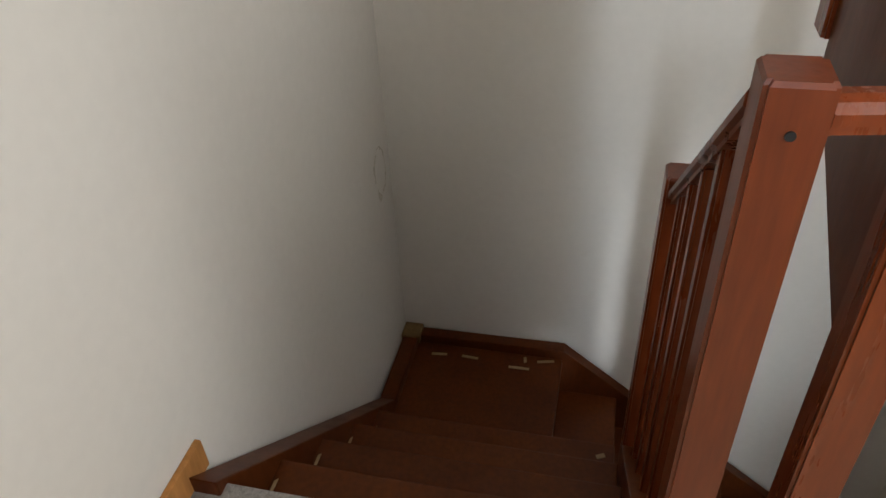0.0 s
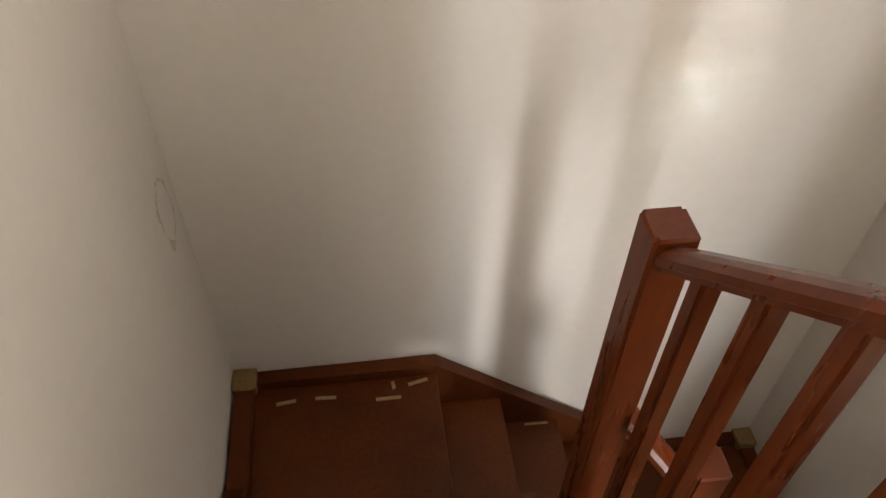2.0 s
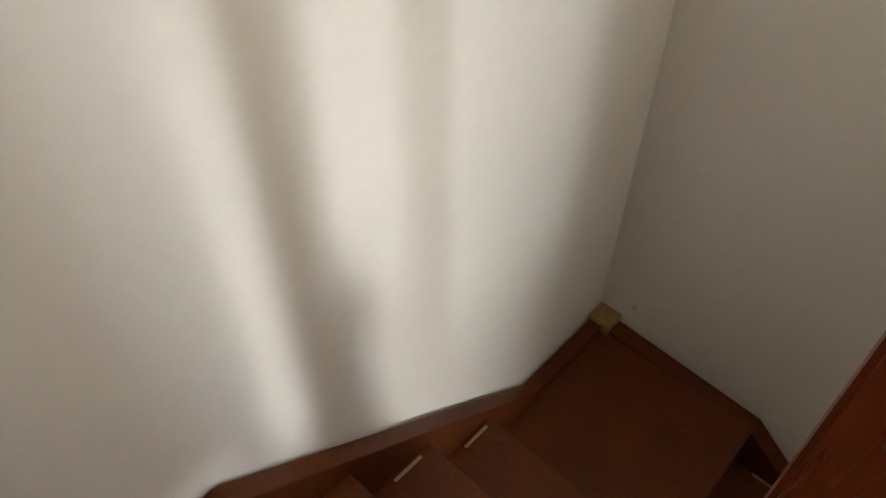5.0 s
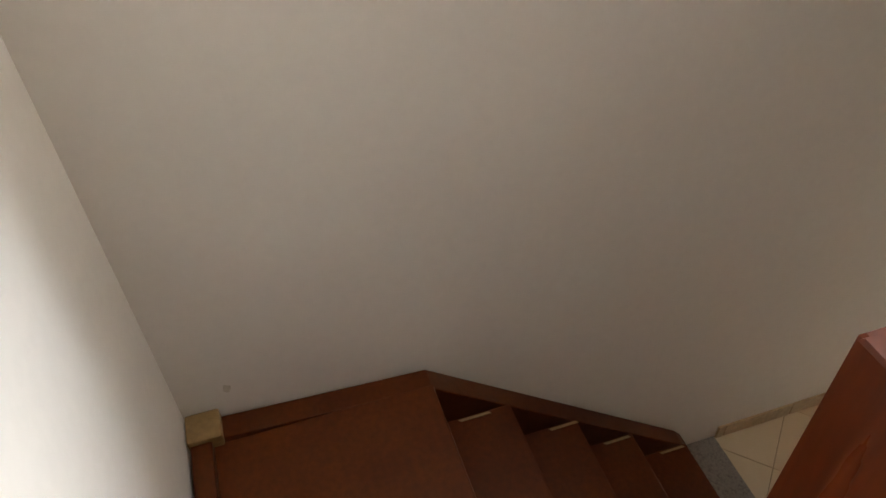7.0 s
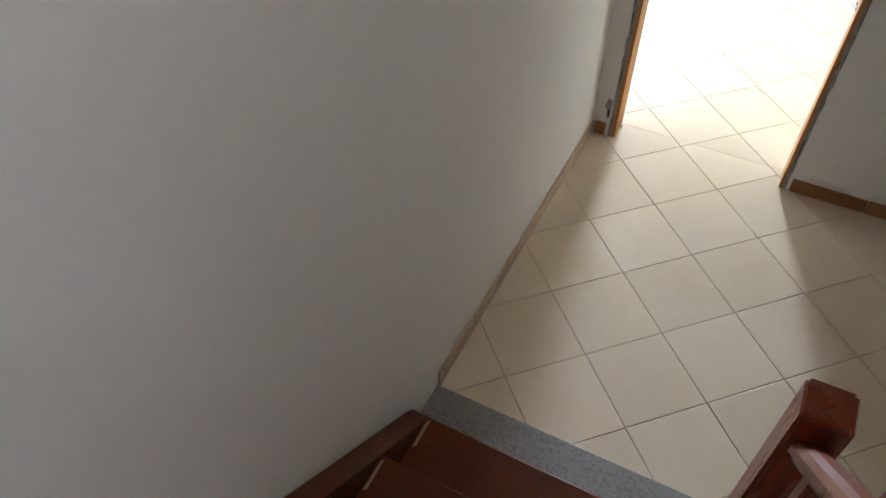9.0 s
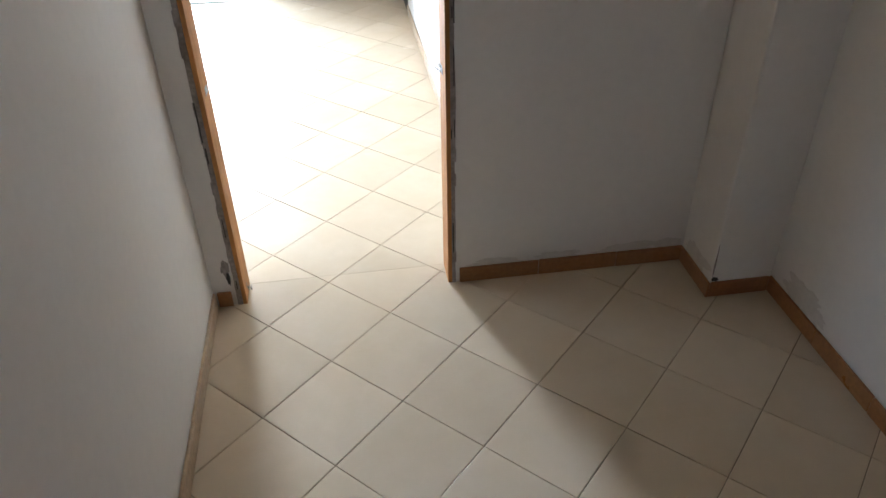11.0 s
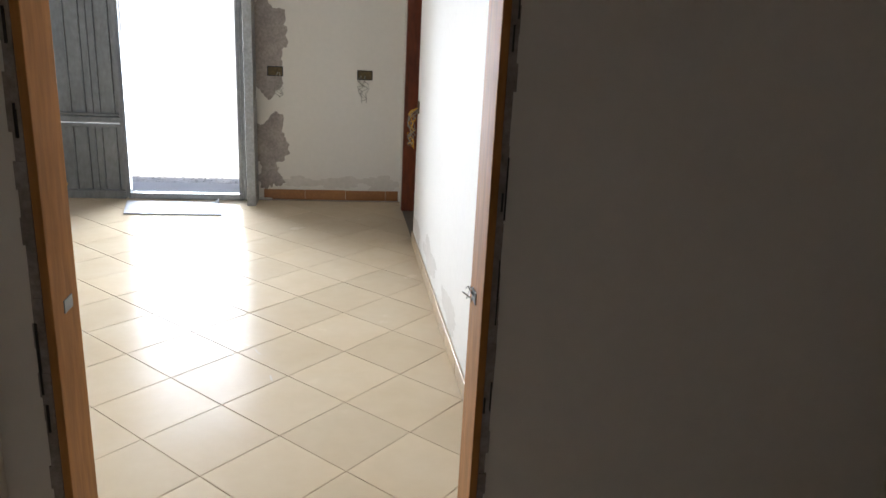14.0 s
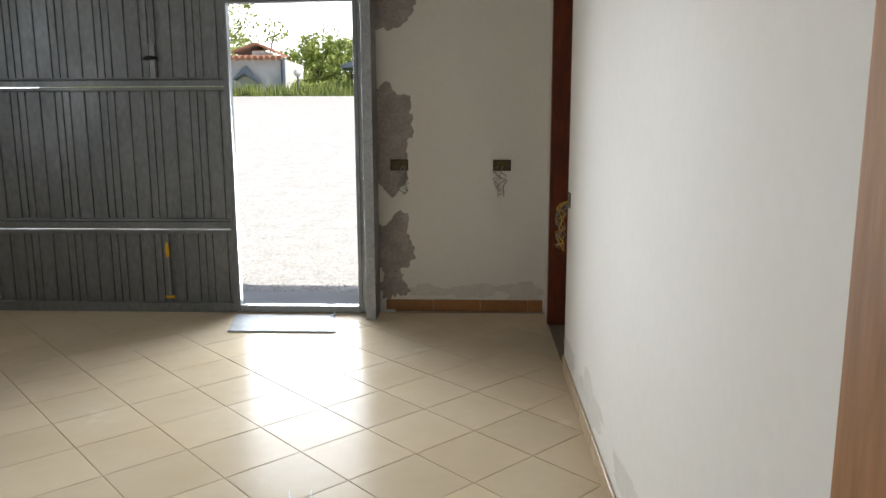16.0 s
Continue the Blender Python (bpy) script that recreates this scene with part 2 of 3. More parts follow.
# Wall out of view; its window opening is added for the fill lamp.
setting("wall_garage_far", boxes((XL, XL + 0.2, YE, -3.5, -0.1, 2.8), (XL, XL + 0.2, -2.3, YD, -0.1, 2.8), (XL, XL + 0.2, -3.5, -2.3, -0.1, 1.15), (XL, XL + 0.2, -3.5, -2.3, 2.35, 2.8)), PLASTER, "off-white plastered garage wall", "wall")
setting("wall_garage_back", boxes((XC + 0.2, XL, YDB, YD, -0.1, 2.55)), PLASTER, "off-white plastered garage wall", "wall")
setting("wall_side_room", boxes((-2.2, -2.1, YE, YD, 0, 2.55), (-2.1, XG - 0.12, YDB - 0.1, YDB, 0, 2.55)), PLASTER, "plastered wall of the dark side room", "wall")
setting("ceiling_garage", boxes((-2.2, XL, YE, YDB, 2.55, 2.8)), CEIL, "white plastered garage ceiling", "ceiling")
setting("roof_slab", boxes((XC + 0.2, XL + 0.2, YE - 0.25, YD, 2.8, 2.95), (-2.3, XC + 0.2, YE - 0.25, -3.2, 2.8, 2.95), (XC + 0.2, XL + 0.2, YE, YD, 2.95, 3.0)), CEIL, "flat concrete roof slab", "roof")
sub = setting("floor", boxes((-2.2, XL, YE - 0.02, YB, -0.12, -0.006)), GROUT, "beige diagonal ceramic tile floor with dark joints", "floor")

# threshold slabs
setting("granite_threshold_lower", box(-0.50, XC, 0.77, 1.01, -0.02, 0.004, bevel=0.003), GRANITE, "speckled grey granite slab at the foot of the stairs", "threshold")
setting("granite_threshold_upper", box(XA, -0.71, 0.80, 1.063, TOP - 0.03, TOP + 0.004, bevel=0.003), GRANITE, "speckled granite slab at the head of the stairs", "threshold")
bm = bmesh.new()
bm_box(bm, XA, -0.71, 0.9, 1.03, TOP - 0.26, TOP - 0.031)
setting("slab_edge", bm, PLASTER, "plastered edge of the upper floor slab", "slab")

# ---- staircase ----
stairs = thing("staircase", "dark red-brown stained wooden staircase turning between plastered walls", "staircase")
TREADS = [(-1.632, -0.795, 1.00, 1.27, 13), (-1.632, -0.795, 1.24, 1.485, 12), (-1.632, -0.795, 1.455, 1.70, 11), (-1.632, -0.795, 1.67, 1.915, 10)]
for x0, x1, y0, y1, k in TREADS:
    part("tread", box(x0, x1, y0, y1, k * R - 0.035, k * R, bevel=0.006), MAHOGANY, stairs)
    part("riser", box(x0 + 0.004, x1 - 0.004, y0 + 0.004, y0 + 0.024, k * R + 0.002, (k + 1) * R - 0.037), MAHOGANY, stairs)
part("riser", box(-1.628, -0.799, 1.885, 1.903, 9 * R + 0.002, 10 * R - 0.037), MAHOGANY, stairs)
part("landing", box(-1.632, -1.013, 1.88, 2.468, 9 * R - 0.035, 9 * R, bevel=0.006), MAHOGANY, stairs, "worn red-brown landing board")
for x0, x1, k in ((-1.04, -0.774, 8), (-0.80, -0.535, 7), (-0.56, -0.289, 6)):
    part("tread", box(x0, x1, 1.79, 2.468, k * R - 0.035, k * R, bevel=0.006), MAHOGANY, stairs)
    part("riser", box(x0 + 0.004, x0 + 0.022, 1.80, 2.464, k * R + 0.002, (k + 1) * R - 0.037), MAHOGANY, stairs)
part("riser", box(-0.315, -0.297, 1.80, 2.464, 5 * R + 0.002, 6 * R - 0.037), MAHOGANY, stairs)
part("landing", box(-0.318, 0.325, 1.902, 2.468, 5 * R - 0.035, 5 * R, bevel=0.006), MAHOGANY, stairs, "worn red-brown landing board")
for y0, y1, k in ((1.68, 1.93, 4), (1.453, 1.71, 3), (1.231, 1.483, 2), (0.986, 1.261, 1)):
    part("tread", box(-0.44, 0.322, y0, y1, k * R - 0.035, k * R, bevel=0.006), MAHOGANY, stairs)
    part("riser", box(-0.436, 0.318, y1 - 0.026, y1 - 0.008, k * R + 0.002, (k + 1) * R - 0.037), MAHOGANY, stairs)
part("riser", box(-0.436, 0.318, 1.013, 1.03, 0.005, R - 0.037), MAHOGANY, stairs)
# wall stringers
SA = [(1.03, TOP + 0.05), (2.09, 9 * R + 0.045), (2.517, 9 * R + 0.045), (2.517, 9 * R - 0.2), (1.80, 9 * R - 0.2), (1.03, TOP - 0.25)]
part("wall_stringer", prism(SA, XA + 0.012, XA + 0.075, "x", 0.004), MAHOGANY, stairs)
SB = [(XA + 0.078, 9 * R + 0.04), (-1.011, 9 * R + 0.048), (-0.045, 5 * R + 0.03), (0.325, 5 * R + 0.03), (0.325, 5 * R - 0.2), (-0.22, 5 * R - 0.2), (-1.15, 9 * R - 0.2), (XA + 0.078, 9 * R - 0.2)]
part("wall_stringer", prism(SB, YB - 0.061, YB - 0.010, "y", 0.004), MAHOGANY, stairs)
SC = [(2.462, 5 * R + 0.016), (1.905, 5 * R - 0.022), (0.985, 0.165), (0.955, 0.13), (0.985, 0.006), (1.25, 0.006), (1.90, 5 * R - 0.22), (2.462, 5 * R - 0.2)]
part("wall_stringer", prism(SC, XC - 0.075, XC - 0.010, "x", 0.004), MAHOGANY, stairs)
# outer stringers
OA = [(1.03, TOP + 0.05), (1.73, 2.14), (1.73, 1.80), (1.03, 2.42)]
part("outer_stringer", prism(OA, -0.793, -0.725, "x", 0.004), MAHOGANY, stairs)
OB = [(-0.722, 1.64), (-0.44, 1.40), (-0.44, 1.10), (-0.722, 1.34)]
part("outer_stringer", prism(OB, 1.745, 1.792, "y", 0.004), MAHOGANY, stairs)
OC = [(1.55, 0.83), (1.25, 0.55), (1.25, 0.16), (1.55, 0.45)]
part("outer_stringer", prism(OC, -0.508, -0.442, "x", 0.004), MAHOGANY, stairs)
for x0, x1, y0, y1, z in ((XA + 0.004, XA + 0.084, YB - 0.088, YB - 0.004, 9 * R + 0.055), (XC - 0.088, XC - 0.004, YB - 0.088, YB - 0.004, 5 * R + 0.045)):
    part("corner_block", box(x0, x1, y0, y1, z - 0.045, z, bevel=0.006), CAPWOOD, stairs, "pale ochre block over the stringer corner")


def newel(name, x, y, z0, z1, s=0.076):
    h = s / 2
    bm = bmesh.new()
    bm_box(bm, x - h, x + h, y - h, y + h, z0, z1 - 0.006)
    bmesh.ops.bevel(bm, geom=[e for e in bm.edges if abs(e.verts[0].co.z - e.verts[1].co.z) > 0.1], offset=0.006, segments=2, affect="EDGES")
    top = max((f for f in bm.faces), key=lambda f: f.calc_center_median().z)
    r = bmesh.ops.inset_region(bm, faces=[top], thickness=0.005, depth=0.0)
    bmesh.ops.translate(bm, verts=top.verts, vec=(0, 0, 0.006))
    return part("newel_post", bm, RAILWOOD, rails, "square varnished newel with chamfered top")


def rail_bar(p, q, w=0.058, h=0.052):
    """A rounded handrail between two points."""
    p, q = Vector(p), Vector(q)
    d = q - p
    side = Vector((d.y, -d.x, 0)).normalized()
    up = Vector((0, 0, 1))
    prof = [(-0.36, -0.5), (0.36, -0.5), (0.36, -0.28), (0.5, -0.2), (0.5, 0.12), (0.38, 0.38), (0.16, 0.5), (-0.16, 0.5), (-0.38, 0.38), (-0.5, 0.12), (-0.5, -0.2), (-0.36, -0.28)]
    bm = bmesh.new()
    a = [bm.verts.new(p + side * u * w + up * v * h) for u, v in prof]
    b = [bm.verts.new(q + side * u * w + up * v * h) for u, v in prof]
    bm.faces.new(a)
    bm.faces.new(b[::-1])
    for i in range(len(prof)):
        j = (i + 1) % len(prof)
        bm.faces.new((a[i], b[i], b[j], a[j]))
    return part("handrail", bm, RAILWOOD, rails)


def baluster(x, y, z0, z1, s=0.035, slope=(0, 0)):
    h = s / 2
    bm = bmesh.new()
    vs = bm_box(bm, x - h, x + h, y - h, y + h, z0, z1)
    for v in vs:
        v.co.z += (v.co.x - x) * slope[0] + (v.co.y - y) * slope[1]
    bmesh.ops.bevel(bm, geom=[e for e in bm.edges if abs(e.verts[0].co.z - e.verts[1].co.z) > 0.2], offset=0.005, segments=2, affect="EDGES")
    return part("baluster", bm, RAILWOOD, rails)


rails = thing("stair_balustrade", "varnished red-brown wooden balustrade around the stairwell", "balustrade")
XN, XF = -0.750, -0.475
XU = -0.55
newel("newel", XU, 1.10, TOP + 0.02, 3.87)
newel("newel", -0.535, 1.69, 3.44, 4.9)
newel("newel", XN, 1.768, 1.30, 3.078)
newel("newel", XN + 0.012, 1.062, TOP - 0.2, 3.635)
newel("newel", -0.565, 1.655, 0.8, 2.50)
newel("newel", XF, 1.587, 0.50, 1.91)
newel("newel", XF, 1.215, 0.0, 1.212)
rail_bar((XN, 1.735, 3.034), (XN, 1.095, 3.583))
rail_bar((XF, 1.55, 1.47), (XF, 1.25, 1.13))
rail_bar((XN + 0.034, 1.735, 2.56), (-0.60, 1.665, 2.42))
rail_bar((XN + 0.05, 1.066, 3.588), (XU - 0.038, 1.085, 3.588), 0.05, 0.045)
for y in (1.63, 1.505, 1.378, 1.25):
    zr = 3.026 + (1.735 - y) * 0.86
    zs = 2.14 + (1.73 - y) * 0.81
    baluster(XN, y, zs - 0.01, zr - 0.02, slope=(0, -0.84))
for y in (1.48, 1.36):
    baluster(XF, y, 0.76 - (1.48 - y) * 0.9, 1.37 - (1.48 - y) * 1.13, slope=(0, 1.1))
part("bottom_rail", box(XN + 0.05, XU - 0.038, 1.05, 1.09, TOP + 0.02, TOP + 0.07, bevel=0.004), RAILWOOD, rails)
UPPER = [(1.139, 3.12), (1.655, 3.39), (1.655, 3.95), (1.139, 3.45)]
part("upper_stringer", prism(UPPER, -0.56, -0.505, "x", 0.004), MAHOGANY, rails, "dark stringer board of the flight going up")
part("fascia_board", box(-0.72, XC - 0.003, 1.031, 1.09, TOP - 0.27, TOP + 0.02, bevel=0.003), RAILWOOD, rails)
bm = bmesh.new()
bmesh.ops.create_cone(bm, cap_ends=True, segments=16, radius1=0.006, radius2=0.006, depth=0.004, matrix=pose(XN + 0.012, 1.0235, 3.575, 90))
part("plug", bm, BLACK, rails, "dark round screw plug")

# paper tape remnants on the stairs
def tape(x, y, z, lx, ly, rz=0):
    bm = box(-lx / 2, lx / 2, -ly / 2, ly / 2, 0, 0.0022)
    for v in bm.verts:
        v.co.y += 0.12 * ly * math.sin(v.co.x * 90)
    ob = part("tape_strip", bm, TAPE)
    ob.matrix_basis = pose(x, y, z, 0, 0, rz)
    tagged(ob, "torn scrap of aged paper tape stuck on the stair", "tape", "tape scraps on the stairs")


for x, y, lx, rz in ((-1.527, 2.406, 0.065, 6), (-1.395, 2.41, 0.07, -3), (-1.185, 2.385, 0.085, 2), (-1.08, 2.44, 0.07, 14)):
    tape(x, y, 9 * R + 0.0005, lx, 0.013, rz)
tape(-1.165, 2.435, 9 * R + 0.0005, 0.012, 0.03, 10)
for y, k in ((1.79, 4), (1.50, 3), (1.29, 2), (1.045, 1)):
    tape(0.311, y, k * R + 0.0005, 0.008, 0.09)
for x, k in ((-0.62, 7), (-0.36, 6)):
    tape(x, 2.452, k * R + 0.0005, 0.09, 0.009)
for y, k in ((1.80, 10), (1.60, 11), (1.39, 12), (1.17, 13)):
    tape(-1.619, y, k * R + 0.0005, 0.008, 0.08)
tape(-0.84, 1.86, 10 * R + 0.0005, 0.03, 0.016, 20)

# ---- doorway lining ----
frame_l = thing("door_lining", "raw pine lining boards of an unfinished doorway", "door lining")
for x0, x1, e0, e1 in ((0.291, 0.306, 0.3065, 0.328), (-0.456, -0.441, -0.474, -0.4565)):
    part("board", box(x0, x1, YDB - 0.004, YD + 0.003, 0.0, 2.10, bevel=0.002), PINE, frame_l, "knotty raw pine board with plaster smears")
    bm = bmesh.new()
    k = 46
    rr = random.Random(int(x0 * 1000))
    left, right = [], []
    for i in range(k + 1):
        z = 2.11 * i / k
        wob = rr.uniform(0, 0.006)
        lo, hi = (e0, e1 - wob) if x0 > 0 else (e0 + wob, e1)
        left.append(lo)
        right.append(hi)
    for i in range(k):
        z0, z1 = 2.11 * i / k, 2.11 * (i + 1) / k
        bm_box(bm, left[i], right[i], YD - 0.01, YD + 0.0015 + rr.uniform(0, 0.0025), z0, z1)
    part("rough_edge", bm, EDGE, frame_l, "crumbling grey plaster edge")
    for i in range(9):
        z0 = rr.uniform(0, 1.6)
        xs = (e0 + e1) / 2 + rr.uniform(-0.006, 0.006)
        # Raised black slivers stand in for the shade inside gaps.
        part("crack", box(xs, xs + rr.uniform(0.002, 0.004), YD + 0.001, YD + 0.0062, z0, z0 + rr.uniform(0.03, 0.14)), BLACK, frame_l, "dark gap in the broken plaster, its shade painted black")
part("board", box(-0.440, 0.290, YDB - 0.004, YD + 0.003, 2.082, 2.10, bevel=0.002), PINE, frame_l)
for x, y, z in ((0.291, -0.84, 0.79), (-0.441, -0.85, 0.80)):
    part("bracket", box(x - 0.002, x + 0.002, y - 0.02, y + 0.02, z - 0.012, z + 0.012, bevel=0.001), STEEL_POST, frame_l, "small galvanised fixing bracket")

# side room doorway frame in the garage
side = thing("door_frame", "dark red stained wooden door frame in the garage corner", "door frame")
part("jamb", box(XG - 0.13, XG + 0.008, -4.775, -4.725, 0, 2.10, bevel=0.003), REDWOOD, side)
part("jamb", box(XG - 0.13, XG - 0.01, -3.965, -3.932, 0, 2.10, bevel=0.003), REDWOOD, side)
part("head", box(XG - 0.13, XG - 0.01, -4.724, -3.966, 2.065, 2.098, bevel=0.003), REDWOOD, side)

# ---- garage door ----
gdoor = thing("garage_door", "grey galvanised ribbed steel garage door with an open wicket", "garage door")
XW0, XW1, ZW0, ZW1, XD1 = 0.53, 1.276, 0.045, 1.893, 3.15


def ribbed(x0, x1, z0, z1):
    """Sheet with raised vertical ribs."""
    bm = bmesh.new()
    pts = [(x0, 0.0)]
    x = x0 + 0.03
    i = 0
    while x < x1 - 0.02:
        pts += [(x, 0.0), (x + 0.003, 0.009), (x + 0.007, 0.009), (x + 0.012, 0.0)]
        x += (0.094, 0.047, 0.047, 0.094)[i % 4]
        i += 1
    pts.append((x1, 0.0))
    for side_y in (0.0, -0.004):
        lo = [bm.verts.new((px, YDOOR - 0.02 + d + side_y, z0)) for px, d in pts]
        hi = [bm.verts.new((px, YDOOR - 0.02 + d + side_y, z1)) for px, d in pts]
        for k in range(len(pts) - 1):
            bm.faces.new((lo[k], lo[k + 1], hi[k + 1], hi[k]))
    return bm


ROWS = ((0.06, 0.505), (0.60, 1.385), (1.465, 2.22))
for z0, z1 in ROWS:
    part("panel", ribbed(XW1 + 0.045, XD1, z0 - 0.02, z1 + 0.02), STEEL, gdoor, "ribbed grey steel panel")
for z0, z1 in ((0.505, 0.53), (0.537, 0.58), (0.585, 0.60), (1.385, 1.405), (1.412, 1.447), (1.453, 1.465), (0.0, 0.06)):
    part("cross_rail", box(XW1 + 0.04, XD1, YDOOR - 0.035, YDOOR + 0.012, z0, z1, bevel=0.004), STEEL, gdoor)
part("panel", ribbed(XW0, XW1, 1.945, 2.22), STEEL, gdoor)
part("frame_bar", box(XW0 - 0.06, XD1, YDOOR - 0.04, YDOOR + 0.014, 2.2, 2.25, bevel=0.004), STEEL, gdoor)
for x0, x1, d in ((XW1 + 0.004, XW1 + 0.022, 0.016), (XW1 + 0.024, XW1 + 0.046, 0.010), (XW0 - 0.03, XW0 - 0.004, 0.012), (XW0 - 0.055, XW0 - 0.032, 0.018)):
    part("wicket_post", box(x0, x1, YDOOR - 0.04, YDOOR + d, 0.012, 2.2, bevel=0.003), STEEL, gdoor)
part("wicket_sill", box(XW0 - 0.03, XW1 + 0.022, YDOOR - 0.05, YDOOR + 0.008, 0.001, ZW0, bevel=0.004), STEEL_POST, gdoor)
part("wicket_head", box(XW0 - 0.004, XW1 + 0.004, YDOOR - 0.04, YDOOR + 0.012, ZW1, 1.945, bevel=0.004), STEEL, gdoor)
# wicket leaf, swung outwards
leaf = part("wicket_leaf", box(XW0 - 0.03, XW0 - 0.002, YDOOR - 0.74, YDOOR - 0.052, 0.045, 1.888, bevel=0.004), STEEL, gdoor, "open ribbed wicket leaf")
part("side_guide", box(0.395, 0.455, YDOOR - 0.04, YDOOR + 0.165, 0, 2.3, bevel=0.004), STEEL_POST, gdoor, "spangled zinc guide post")
for z in (0.35, 1.0, 1.6):
    part("bolt", box(0.42, 0.43, YDOOR + 0.165, YDOOR + 0.169, z, z + 0.01, bevel=0.001), STEEL_POST, gdoor)
# latch with cable
lock = part("latch", box(1.73, 1.765, YDOOR - 0.01, YDOOR + 0.012, 1.46, 1.66, bevel=0.004), STEEL_POST, gdoor, "zinc latch plate")
bm = bmesh.new()
bmesh.ops.create_cone(bm, cap_ends=True, segments=20, radius1=0.045, radius2=0.038, depth=0.014, matrix=pose(1.747, YDOOR + 0.03, 1.575, 8))
part("latch_knob", bm, BLACK, lock, "black round turn knob")
part("latch_cable", tube([(1.747, YDOOR + 0.012, 1.64), (1.745, YDOOR + 0.02, 1.83), (1.765, YDOOR + 0.02, 2.0), (1.77, YDOOR + 0.02, 2.22)], 0.005), STEEL_POST, lock)
part("bolt_rod", tube([(1.73, YDOOR + 0.006, 0.10), (1.73, YDOOR + 0.006, 0.45)], 0.006), STEEL_POST, gdoor)
part("pull_tag", prism([(1.72, 0.36), (1.739, 0.355), (1.745, 0.405), (1.738, 0.452), (1.725, 0.452), (1.72, 0.405)], YDOOR + 0.013, YDOOR + 0.02, "y", 0.002), YELLOW, gdoor, "yellow plastic pull tag")
part("pull_tag", box(1.70, 1.76, YDOOR + 0.008, YDOOR + 0.022, 0.092, 0.108, bevel=0.003), YELLOW, gdoor, "yellow plastic bolt end")

# rubber mat
MATX, MATY = 0.66, -4.865
bm = bmesh.new()
nx, ny = 40, 14
grid = [[bm.verts.new((MATX + 0.63 * i / nx, MATY + 0.36 * j / ny, 0.008 + 0.0025 * ((i + j) % 2) + (0.03 if (i < 2 and j < 2) else 0) * (2 - i) * (2 - j) / 4 + 0.003 * noise.noise((i * 0.3, j * 0.3, 1)))) for i in range(nx + 1)] for j in range(ny + 1)]
for j in range(ny):
    for i in range(nx):
        bm.faces.new((grid[j][i], grid[j][i + 1], grid[j + 1][i + 1], grid[j + 1][i]))
geo = bmesh.ops.extrude_face_region(bm, geom=bm.faces[:])
bmesh.ops.translate(bm, verts=[v for v in geo["geom"] if isinstance(v, bmesh.types.BMVert)], vec=(0, 0, -0.006))
for v in bm.verts:
    v.co.x -= (v.co.y - MATY) * 0.2
    v.co.z = max(v.co.z, 0.001)
tagged(part("door_mat", bm, MAT), "grey ribbed rubber mat on the tiles before the wicket", "door mat")


# ---- wall details ----
def back_box(x, z, seed):
    rnd = random.Random(seed)
    t = thing("socket_box", "open ochre flush socket box with loose hanging wires", "socket box", "open socket boxes")
    part("box", boxes((x - 0.05, x + 0.05, YE + 0.0005, YE + 0.006, z - 0.03, z + 0.03)), BRASSY, t)
    for a in ((x - 0.055, x + 0.055, z + 0.028, z + 0.034), (x - 0.055, x + 0.055, z - 0.034, z - 0.028), (x - 0.055, x - 0.048, z - 0.028, z + 0.028), (x + 0.048, x + 0.055, z - 0.028, z + 0.028)):
        part("rim", box(a[0], a[1], YE + 0.001, YE + 0.009, a[2], a[3]), BLACK, t)
    for k in range(4):
        px = x + rnd.uniform(-0.03, 0.03)
        pts = [(px, YE + 0.006, z - 0.005)]
        for i in range(1, 7):
            pts.append((px + rnd.uniform(-0.03, 0.03), YE + 0.02 + 0.02 * math.sin(i + k), z - 0.02 - i * rnd.uniform(0.018, 0.03)))
        part("wire", tube(pts, 0.0022, 5), WIRE, t)


back_box(0.265, 0.93, 1)
back_box(-0.369, 0.927, 2)
bundle = thing("cable_bundle", "tangle of loose yellowish cables hanging from the wall", "cables")
rnd = random.Random(5)
for k in range(9):
    pts = [(XG - 0.004, -3.90, 0.83)]
    for i in range(1, 9):
        pts.append((XG + 0.012 + rnd.uniform(0, 0.05), -3.90 + rnd.uniform(-0.03, 0.03), 0.83 - i * 0.028 + rnd.uniform(-0.02, 0.02)))
    part("wire", tube(pts, 0.0025, 5), WIRE if k % 3 else YELLOW, bundle)
part("box", box(XG + 0.0005, XG + 0.005, -3.90, -3.83, 0.80, 0.87), BRASSY, bundle)


def blob(name, centre, rx, rz, plane, seed, mat, label, rough=0.35, normal=1, lift=0.0):
    """A thin irregular skin of filler or damp on a wall."""
    bm = bmesh.new()
    n = 150
    ring0, ring1 = [], []
    for i in range(n):
        a = 2 * math.pi * i / n
        k = 1 + rough * noise.noise((math.cos(a) * 1.3, math.sin(a) * 1.3, seed)) + rough * 0.4 * noise.noise((math.cos(a) * 4, math.sin(a) * 5, seed + 7)) + rough * 0.12 * noise.noise((math.cos(a) * 14, math.sin(a) * 14, seed + 3))
        u, v = rx * k * math.cos(a), rz * k * math.sin(a)
        for ring, d, s in ((ring0, 0.0003, 1.0), (ring1, 0.0012 + lift, 0.985)):
            p = {"y": (centre[0] + u * s, centre[1] + d * normal, centre[2] + v * s), "x": (centre[0] + d * normal, centre[1] + u * s, centre[2] + v * s)}[plane]
            ring.append(bm.verts.new(p))
    for i in range(n):
        j = (i + 1) % n
        bm.faces.new((ring0[i], ring0[j], ring1[j], ring1[i]))
    bm.faces.new(ring1)
    return tagged(part(name, bm, mat), label, "wall patch", "patches on the walls", "structure")


